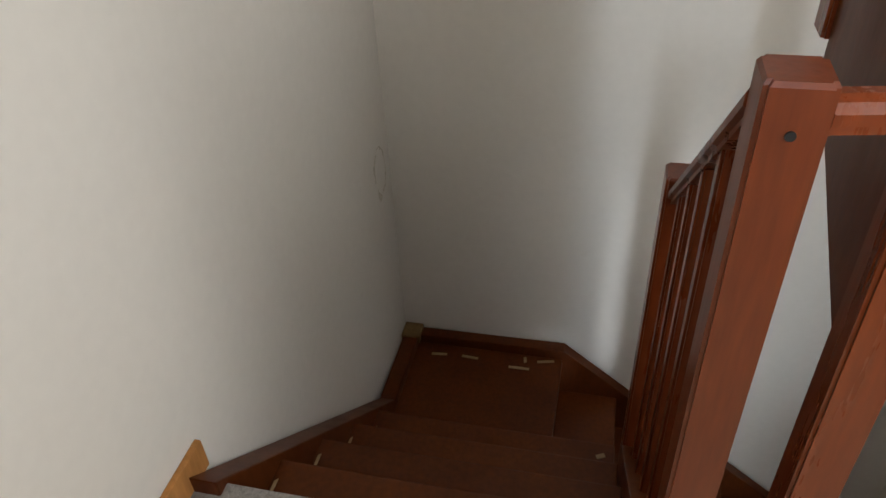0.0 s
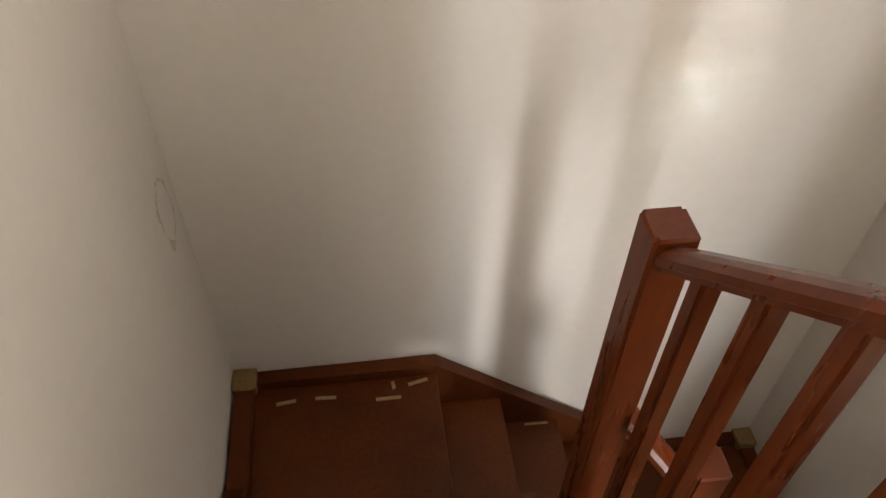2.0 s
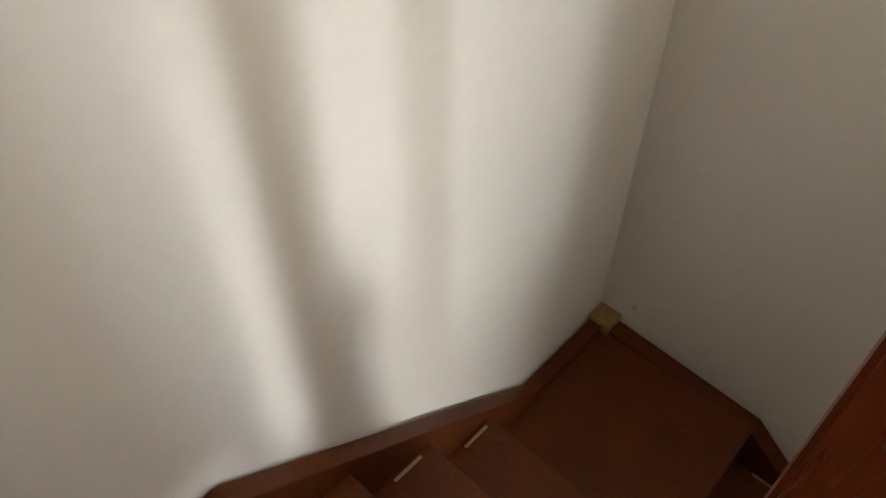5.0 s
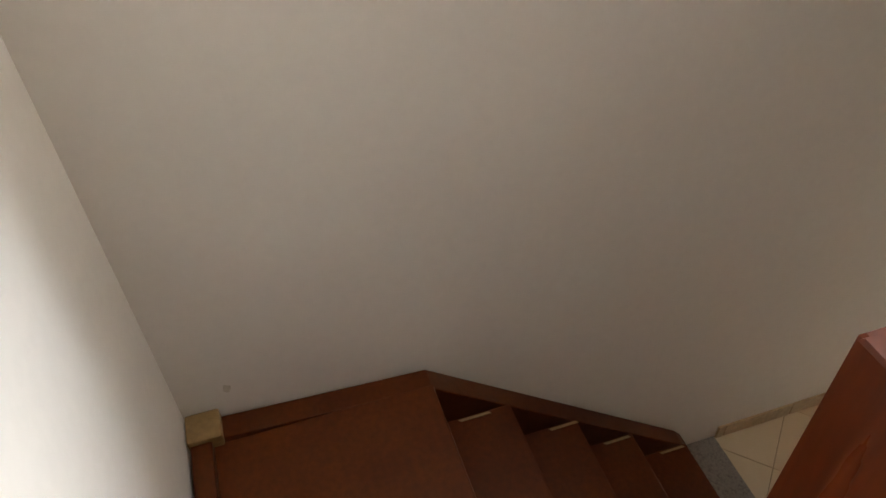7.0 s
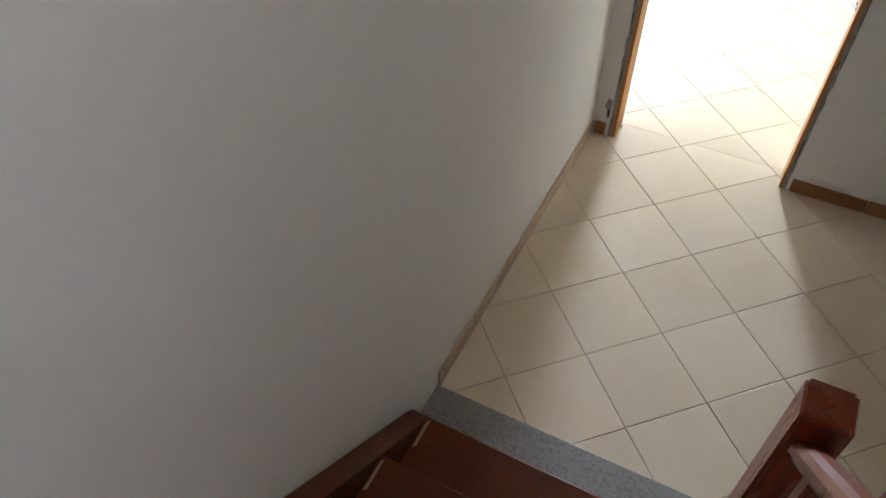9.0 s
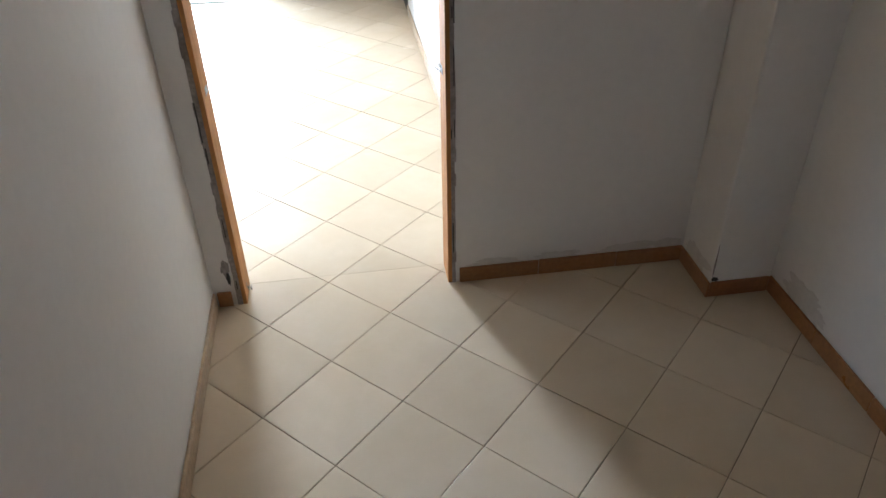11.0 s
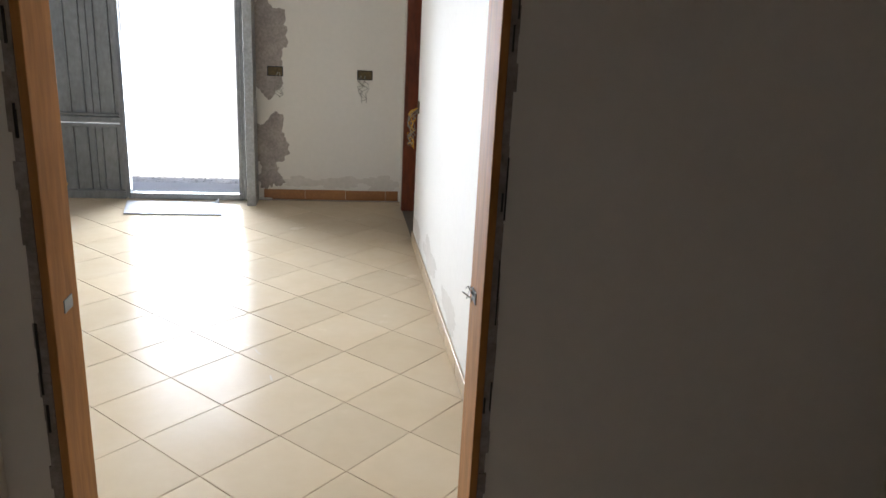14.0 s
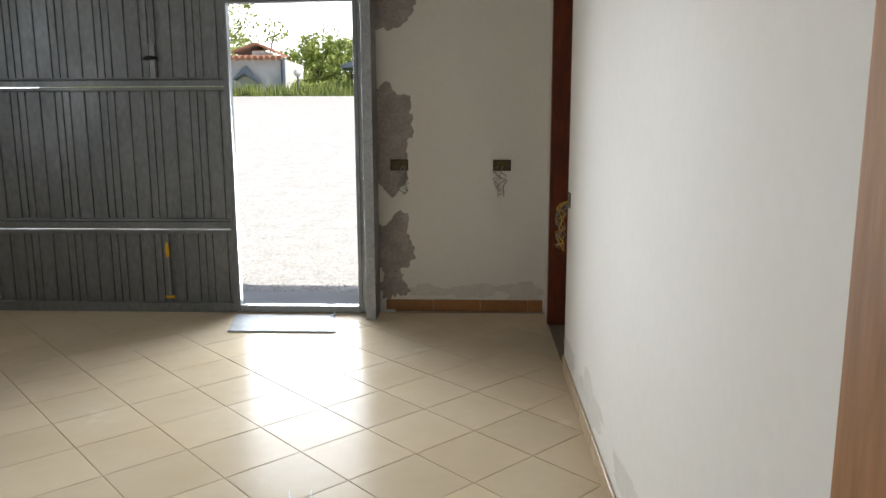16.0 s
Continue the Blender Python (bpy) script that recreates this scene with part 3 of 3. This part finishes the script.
blob("plaster_patch", (0.325, YE, 1.20), 0.155, 0.24, "y", 3, PLASTER_GREY, "damp grey raw plaster patch beside the garage door", 0.45)
blob("plaster_patch", (0.32, YE, 0.92), 0.10, 0.16, "y", 12, PLASTER_GREY, "damp grey raw plaster patch beside the garage door", 0.45, 1, 0.0012)
blob("plaster_patch", (0.315, YE, 0.43), 0.135, 0.185, "y", 21, PLASTER_GREY, "damp grey raw plaster patch beside the garage door", 0.5)
blob("plaster_patch", (0.31, YE, 0.185), 0.09, 0.11, "y", 31, PLASTER_GREY, "damp grey raw plaster patch beside the garage door", 0.6, 1, 0.0012)
blob("plaster_patch", (0.33, YE, 1.96), 0.18, 0.22, "y", 41, PLASTER_GREY, "damp grey raw plaster patch beside the garage door")
blob("filler_ring", (XA, 2.415, 2.595), 0.05, 0.085, "x", 52, PLASTER, "smooth centre of a filled wall box", 0.3, 1, 0.0012)
blob("filler_ring", (XA, 2.415, 2.595), 0.06, 0.105, "x", 51, PATCH, "beige filler patch on the stairwell wall", 0.3, 1)
blob("filler_ring", (XC, 2.40, 2.68), 0.05, 0.09, "x", 56, PATCH, "beige filler patch on the stairwell wall", 0.3, -1)
blob("filler_ring", (XC, 2.405, 1.053), 0.010, 0.014, "x", 58, PATCH, "small plugged hole in the wall", 0.3, -1)

for cx, w, h, sd in ((-0.62, 0.10, 0.018, 61), (-0.86, 0.09, 0.022, 62), (-1.12, 0.12, 0.028, 63), (-1.29, 0.05, 0.035, 64)):
    blob("scuff", (cx, YD, 0.072), w, h, "y", sd, DIRTY, "greyish rising damp scuff above the skirting", 0.6)
blob("scuff", (-1.345, -0.66, 0.09), 0.09, 0.04, "x", 65, DIRTY, "greyish rising damp scuff above the skirting", 0.6)
blob("scuff", (-1.58, -0.36, 0.10), 0.12, 0.05, "x", 66, DIRTY, "greyish rising damp scuff above the skirting", 0.6)
for cx, w, h, sd in ((0.1, 0.12, 0.04, 71), (-0.2, 0.16, 0.05, 72), (-0.5, 0.12, 0.06, 73)):
    blob("scuff", (cx, YE, 0.13), w, h, "y", sd, DIRTY, "greyish damp scuff above the skirting", 0.6)
for cy, w, h, z, sd in ((-3.7, 0.2, 0.05, 0.14, 81), (-3.1, 0.25, 0.07, 0.17, 82), (-2.4, 0.2, 0.06, 0.15, 83), (-1.7, 0.22, 0.05, 0.13, 84)):
    blob("scuff", (XG, cy, z), w, h, "x", sd, DIRTY, "greyish scuff low on the garage wall", 0.6)
blob("plaster_hole", (0.343, YD, 0.165), 0.014, 0.03, "y", 91, EDGE, "crumbled hole in the plaster beside the doorway", 0.7, 1, 0.002)
# Black skins paint the shade inside a crack and a chipped hole.
blob("plaster_hole", (0.338, YD, 0.12), 0.006, 0.022, "y", 92, BLACK, "dark crack in the plaster beside the doorway, its shade painted black", 0.7, 1, 0.006)
blob("plaster_hole", (-1.362, -0.54, 0.072), 0.012, 0.008, "y", 93, BLACK, "dark chipped hole at the foot of the pilaster, its shade painted black", 0.6, 1, 0.001)
blob("plaster_crack", (-1.35, -0.54, 0.15), 0.002, 0.07, "y", 94, EDGE, "thin crack along the pilaster edge", 0.6, 1, 0.001)
for x, y, z, sd in ((-0.441, -0.86, 0.80, 3), (0.29, -0.80, 0.05, 4)):
    tie = thing("wire_tie", "loose twist of thin grey binding wire on the door lining", "wire", "wire twists on the lining")
    tr = random.Random(sd)
    for k in range(3):
        out = 1 if x < 0 else -1
        part("strand", tube([(x + out * (0.001 + 0.006 * i * tr.uniform(0.3, 1)), y + tr.uniform(-0.012, 0.012), z + tr.uniform(-0.018, 0.018)) for i in range(5)], 0.0011, 5), WIRE, tie)
SMEAR = material("dried_mop_smear", (0.74, 0.72, 0.68), 0.7, (0.6, 0.56, 0.5), 40.0, 0.8, 0.1, 120.0, spec=0.2)
rnd = random.Random(21)
verts, faces = [], []
for k in range(26):
    cx, cy = 0.33 + rnd.gauss(0, 0.11), -2.38 + rnd.gauss(0, 0.13)
    rad, a0 = rnd.uniform(0.12, 0.4), rnd.uniform(0.2, 1.3)
    span, w = rnd.uniform(0.2, 0.55), rnd.uniform(0.0012, 0.0045)
    ox, oy = cx - rad * math.cos(a0), cy - rad * math.sin(a0)
    o = len(verts)
    for i in range(13):
        a = a0 + span * (i / 12 - 0.5)
        ww = w * math.sin(math.pi * (i + 0.3) / 12.6) * rnd.uniform(0.6, 1.3)
        for rr2 in (rad - ww, rad + ww):
            verts.append((ox + rr2 * math.cos(a), oy + rr2 * math.sin(a), 0.0014))
    for i in range(12):
        faces.append((o + 2 * i, o + 2 * i + 1, o + 2 * i + 3, o + 2 * i + 2))
me = bpy.data.meshes.new("floor_smear")
me.from_pydata(verts, [], faces)
me.materials.append(SMEAR)
tagged(new("floor_smear", me), "dried whitish wiping smears on the garage tiles", "stain", kind="stuff")
part_up = tagged(part("skirting_board", box(XA + 0.001, XA + 0.016, -0.2, 1.10, TOP + 0.004, TOP + 0.085, bevel=0.003), PINE), "pale wooden skirting board at the head of the stairs", "skirting", kind="structure")


# ---- skirting tiles ----
def skirting(name, a, b, inward, mat, h=0.064, t=0.011, step=0.30, lift=0.0):
    base = tagged(new(name), "row of ceramic skirting tiles along the wall", "skirting", kind="structure")
    a, b, n = Vector(a), Vector(b), Vector(inward)
    d = (b - a)
    length = d.length
    d.normalize()
    s = 0.0
    k = 0
    while s < length - 0.005:
        e = min(s + step, length)
        p, q = a + d * (s + 0.001), a + d * (e - 0.001)
        tt = t + 0.002 * ((k * 7) % 3 - 1) * 0.5
        r, u = p + n * 0.0005, q + n * tt
        part("skirting_tile", box(min(r.x, u.x), max(r.x, u.x), min(r.y, u.y), max(r.y, u.y), 0.0, h + 0.001 * (k % 2), bevel=0.0025, seg=1), mat, base)
        s = e
        k += 1


skirting("baseboard_doorway", (-0.482, YD, 0), (-1.343, YD, 0), (0, 1, 0), SKIRT)
skirting("baseboard_pilaster_side", (-1.345, YD + 0.012, 0), (-1.345, -0.528, 0), (1, 0, 0), SKIRT)
skirting("baseboard_pilaster_front", (-1.346, -0.54, 0), (-1.568, -0.54, 0), (0, 1, 0), SKIRT)
skirting("baseboard_hall_side", (-1.58, -0.54, 0), (-1.58, 0.95, 0), (1, 0, 0), SKIRT)
skirting("baseboard_stub", (0.338, YD, 0), (XC - 0.012, YD, 0), (0, 1, 0), SKIRT)
skirting("baseboard_hall", (XC, YD + 0.012, 0), (XC, 0.77, 0), (-1, 0, 0), SKIRT_PALE, h=0.07)
skirting("baseboard_garage_side", (XG, YDB - 0.02, 0), (XG, -3.93, 0), (1, 0, 0), SKIRT_PALE, h=0.07)
skirting("baseboard_garage_front", (0.36, YE, 0), (XG + 0.01, YE, 0), (0, 1, 0), SKIRT, h=0.075)

# ---- outside ----
def rise(y):
    """Height of the yard, which climbs away from the garage."""
    return -0.05 + 2.6 * min(max((-6.5 - y) / 33.0, 0), 1)


bm = bmesh.new()
ys = [YE - 0.02, -6.5, -9, -14, -20, -27, -34, -39.5, -60, -800]
rows = [[bm.verts.new((x, y, rise(y) + (0.03 * noise.noise((x, y, 0)) if y < -6.5 else 0))) for x in (-400, -60, -20, -10, -6, -3, 0, 3, 6, 10, 20, 60, 400)] for y in ys]
for a, b in zip(rows, rows[1:]):
    for i in range(len(a) - 1):
        bm.faces.new((a[i], a[i + 1], b[i + 1], b[i]))
setting("ground", bm, GRAVEL, "sunlit pale gravel yard rising away from the garage", "ground")
setting("doorstep", box(0.3, 3.3, YE - 0.45, YDOOR - 0.052, -0.06, 0.012, bevel=0.006), RENDERED, "pale concrete doorstep", "doorstep")
rnd = random.Random(11)
verts, faces = [], []
for k in range(5200):
    d = rnd.random() ** 2
    y = YE - 0.5 - d * 9
    x = 0.9 + rnd.uniform(-1, 1) * (0.8 + d * 4.5) + d * 1.0
    r = rnd.uniform(0.008, 0.03)
    a0 = rnd.uniform(0, 6)
    o = len(verts)
    for i in range(5):
        verts.append((x + r * math.cos(a0 + i * 1.257) * rnd.uniform(0.7, 1.2), y + r * math.sin(a0 + i * 1.257) * rnd.uniform(0.7, 1.2), rise(y) - 0.012))
    verts.append((x, y, rise(y) + r * rnd.uniform(0.3, 0.6)))
    for i in range(5):
        faces.append((o + i, o + (i + 1) % 5, o + 5))
me = bpy.data.meshes.new("gravel")
me.from_pydata(verts, [], faces)
me.materials.append(GRAVEL)
tagged(new("gravel", me), "scattered pale gravel stones outside the door", "gravel", kind="stuff")

# white glowing sheet added for the overexposed sky low over the fields
SKY_GLOW = bpy.data.materials.new("white_sky_glow")
SKY_GLOW.use_nodes = True
SKY_GLOW.node_tree.nodes["Principled BSDF"].inputs["Base Color"].default_value = (0.9, 0.92, 0.95, 1)
SKY_GLOW.node_tree.nodes["Principled BSDF"].inputs["Emission Color"].default_value = (0.97, 0.98, 1.0, 1)
SKY_GLOW.node_tree.nodes["Principled BSDF"].inputs["Emission Strength"].default_value = 2.0
bm = bmesh.new()
arc = [(160 * math.cos(a), -20 + 160 * math.sin(a)) for a in [math.pi * (1.15 + 0.7 * i / 24) for i in range(25)]]
lo = [bm.verts.new((p[0], p[1], -1)) for p in arc]
hi = [bm.verts.new((p[0], p[1], 60)) for p in arc]
for i in range(24):
    bm.faces.new((lo[i], lo[i + 1], hi[i + 1], hi[i]))
setting("backdrop", bm, SKY_GLOW, "glowing white backdrop for the overexposed sky beyond the fields", "backdrop")

# grass strip
verts, faces = [], []
for k in range(14000):
    y = -39.3 - rnd.random() ** 1.5 * 12
    x = rnd.uniform(-4, 22)
    h = rnd.uniform(0.3, 0.9)
    w = rnd.uniform(0.02, 0.06)
    lean = rnd.uniform(-0.2, 0.2)
    a = rnd.uniform(0, 3.14)
    o = len(verts)
    verts += [(x - w * math.cos(a), y - w * math.sin(a), 2.5), (x + w * math.cos(a), y + w * math.sin(a), 2.5), (x + lean, y + lean, 2.5 + h)]
    faces.append((o, o + 1, o + 2))
me = bpy.data.meshes.new("grass")
me.from_pydata(verts, [], faces)
me.materials.append(GRASS)
tagged(new("grass", me), "long bright grass beyond the gravel yard", "grass", kind="stuff")
setting("lawn", boxes((-60, 80, -95, -39.4, 2.5, 2.6)), GRASS, "bright green meadow beyond the yard", "lawn")

# rendered outbuilding with tiled roof edge
shed = thing("house", "low white rendered outbuilding with terracotta tile edge", "house")
part("wall", boxes((10.4, 24.0, -46.0, -41.0, 2.5, 4.6)), RENDERED, shed)
part("upper_wall", boxes((11.9, 12.6, -45.0, -43.0, 4.6, 5.2)), RENDERED, shed)
part("roof", prism([(11.1, 5.1), (12.2, 5.62), (13.6, 5.15), (13.6, 5.05), (12.2, 5.5), (11.1, 5.0)], -45.4, -42.4, "y"), ROOFTILE, shed, "terracotta gable roof")
part("awning", prism([(11.5, 3.3), (12.3, 4.2), (13.0, 3.5), (12.9, 3.45), (12.35, 3.8), (11.7, 3.3)], -40.95, -40.6, "y"), SLATE, shed, "grey pointed canopy")
for i in range(40):
    bm = bmesh.new()
    bmesh.ops.create_cone(bm, cap_ends=True, segments=8, radius1=0.13, radius2=0.13, depth=0.7, matrix=pose(10.4 + 0.33 * i, -40.9, 4.64, 80))
    part("roof_tile", bm, ROOFTILE, shed)
part("drainpipe", tube([(10.3, -40.9, 2.5), (10.3, -40.9, 4.6)], 0.12), SLATE, shed)
can = thing("carport", "grey roofed open shelter among the greenery", "shelter")
part("roof", prism([(0.5, 4.9), (5.2, 4.75), (7.0, 4.15), (7.0, 4.0), (0.5, 4.4)], -43.5, -40, "y"), SLATE, can)
for x, y in ((6.0, -40.3), (1.2, -40.3), (6.0, -43.2), (1.2, -43.2)):
    part("post", tube([(x, y, 2.5), (x, y, 4.45)], 0.10), SLATE, can)
lampo = thing("globe_lamp", "white globe garden lamp on a short post", "lamp")
part("post", tube([(9.35, -40.2, 2.5), (9.35, -40.2, 3.6)], 0.05), SLATE, lampo)
bm = bmesh.new()
bmesh.ops.create_uvsphere(bm, u_segments=16, v_segments=10, radius=0.2, matrix=pose(9.35, -40.2, 3.78))
part("globe", bm, RENDERED, lampo)


def leaf_mesh(name, blobs, count, size, seed):
    r = random.Random(seed)
    vs, fs = [], []
    for k in range(count):
        cx, cy, cz, rad = blobs[r.randrange(len(blobs))]
        while True:
            v = Vector((r.uniform(-1, 1), r.uniform(-1, 1), r.uniform(-1, 1)))
            if 0.3 < v.length < 1:
                break
        p = Vector((cx, cy, cz)) + v * rad
        q = Euler((r.uniform(0, 6), r.uniform(0, 6), r.uniform(0, 6))).to_matrix()
        o = len(vs)
        s = size * r.uniform(0.6, 1.4)
        for u, w in ((-1, 0), (0, -0.5), (1, 0), (0, 0.5)):
            vs.append(tuple(p + q @ Vector((u * s, w * s, 0.1 * s * abs(u)))))
        fs.append((o, o + 1, o + 2, o + 3))
    m = bpy.data.meshes.new(name)
    m.from_pydata(vs, [], fs)
    m.materials.append(LEAF)
    return m


def tree(x, y, h, seed):
    r = random.Random(seed)
    t = thing("tree", "leafy light-green tree beyond the yard", "tree", "trees beyond the yard")
    part("trunk", tube([(x, y, 2.5), (x + 0.1, y, 2.5 + h * 0.3), (x, y, 2.5 + h * 0.6)], 0.16), BARK, t)
    bl = []
    for i in range(11):
        a = r.uniform(0, 6.28)
        d = r.uniform(0.1, 0.34) * h
        c = (x + d * math.cos(a), y + d * math.sin(a), 2.5 + h * r.uniform(0.2, 0.95))
        bl.append((*c, h * r.uniform(0.1, 0.2)))
        if i < 6:
            part("limb", tube([(x, y, 2.5 + h * 0.3), ((x + c[0]) / 2, (y + c[1]) / 2, 1.2 + h * 0.2 + c[2] * 0.5), c], 0.05), BARK, t)
    ob = new("crown", leaf_mesh("crown", bl, 1700, 0.15, seed))
    ob.parent = t


for k, (x, y, h) in enumerate(((17.5, -50, 8.5), (15.0, -54, 5.5), (13, -58, 5.0), (11, -53, 4.3), (9, -56, 4.6), (7, -52, 4.2), (5, -55, 4.8), (3, -53, 4.6), (10.2, -62, 5.6), (7.5, -64, 5.8), (13.5, -66, 6.2), (1, -58, 6), (20, -58, 9))):
    tree(x, y, h, 100 + k)
hedge = [(x * 0.45 + 6.0, -42 + 0.3 * math.sin(x), 2.95 + 0.1 * math.sin(x * 1.7), 0.5) for x in range(9)]
ob = tagged(new("hedge", leaf_mesh("hedge", hedge, 2600, 0.09, 77)), "clipped green hedge beyond the lawn", "hedge", kind="stuff")

# ---- floor tiles, laid diagonally ----
SIDE, JOINT = 0.30, 0.0022
D = SIDE * math.sqrt(0.5)


def clip(poly, rect):
    x0, x1, y0, y1 = rect
    for ax, lim, sgn in ((0, x0, 1), (0, x1, -1), (1, y0, 1), (1, y1, -1)):
        res = []
        for i in range(len(poly)):
            p, q = poly[i - 1], poly[i]
            a, b = (p[ax] - lim) * sgn, (q[ax] - lim) * sgn
            if (a < 0) != (b < 0):
                t = a / (a - b)
                res.append((p[0] + t * (q[0] - p[0]), p[1] + t * (q[1] - p[1])))
            if b >= 0:
                res.append(q)
        poly = res
        if not poly:
            break
    return poly


def tile_mesh(poly):
    cx, cy = sum(p[0] for p in poly) / len(poly), sum(p[1] for p in poly) / len(poly)
    bm = bmesh.new()
    n = len(poly)

    def ring(k, z):
        return [bm.verts.new((cx + (p[0] - cx) * k, cy + (p[1] - cy) * k, z)) for p in poly]
    r0, r1, r2 = ring(1, -0.006), ring(1, -0.0012), ring(0.985, 0.0)
    for a, b in ((r0, r1), (r1, r2)):
        for i in range(n):
            bm.faces.new((a[i - 1], a[i], b[i], b[i - 1]))
    bm.faces.new(r2)
    return mesh_of("floor_tile", bm, TILE)


H = D - JOINT * 0.7071
diamond = [(H, 0), (0, H), (-H, 0), (0, -H)]
whole = tile_mesh(diamond)
for rect in ((-1.58, XC, YDB, 0.77), (XG, XL, YE + 0.04, YDB)):
    for i in range(-12, 20):
        for j in range(-28, 8):
            if (i + j) % 2 == 0:
                continue
            cx, cy = i * D, j * D
            poly = clip([(cx + p[0], cy + p[1]) for p in diamond], rect)
            if len(poly) < 3:
                continue
            area = abs(sum(poly[k - 1][0] * poly[k][1] - poly[k][0] * poly[k - 1][1] for k in range(len(poly)))) / 2
            if area < 0.0015:
                continue
            if area > 2 * H * H * 0.999:
                ob = new("floor_tile", whole)
                ob.location = (cx, cy, 0.0006 * noise.noise((cx * 3, cy * 3, 0)))
                ob.rotation_euler = (0.0012 * noise.noise((cx, cy, 5)), 0.0012 * noise.noise((cx, cy, 9)), 0)
            else:
                ob = new("floor_tile", tile_mesh(poly))
            ob.parent = sub
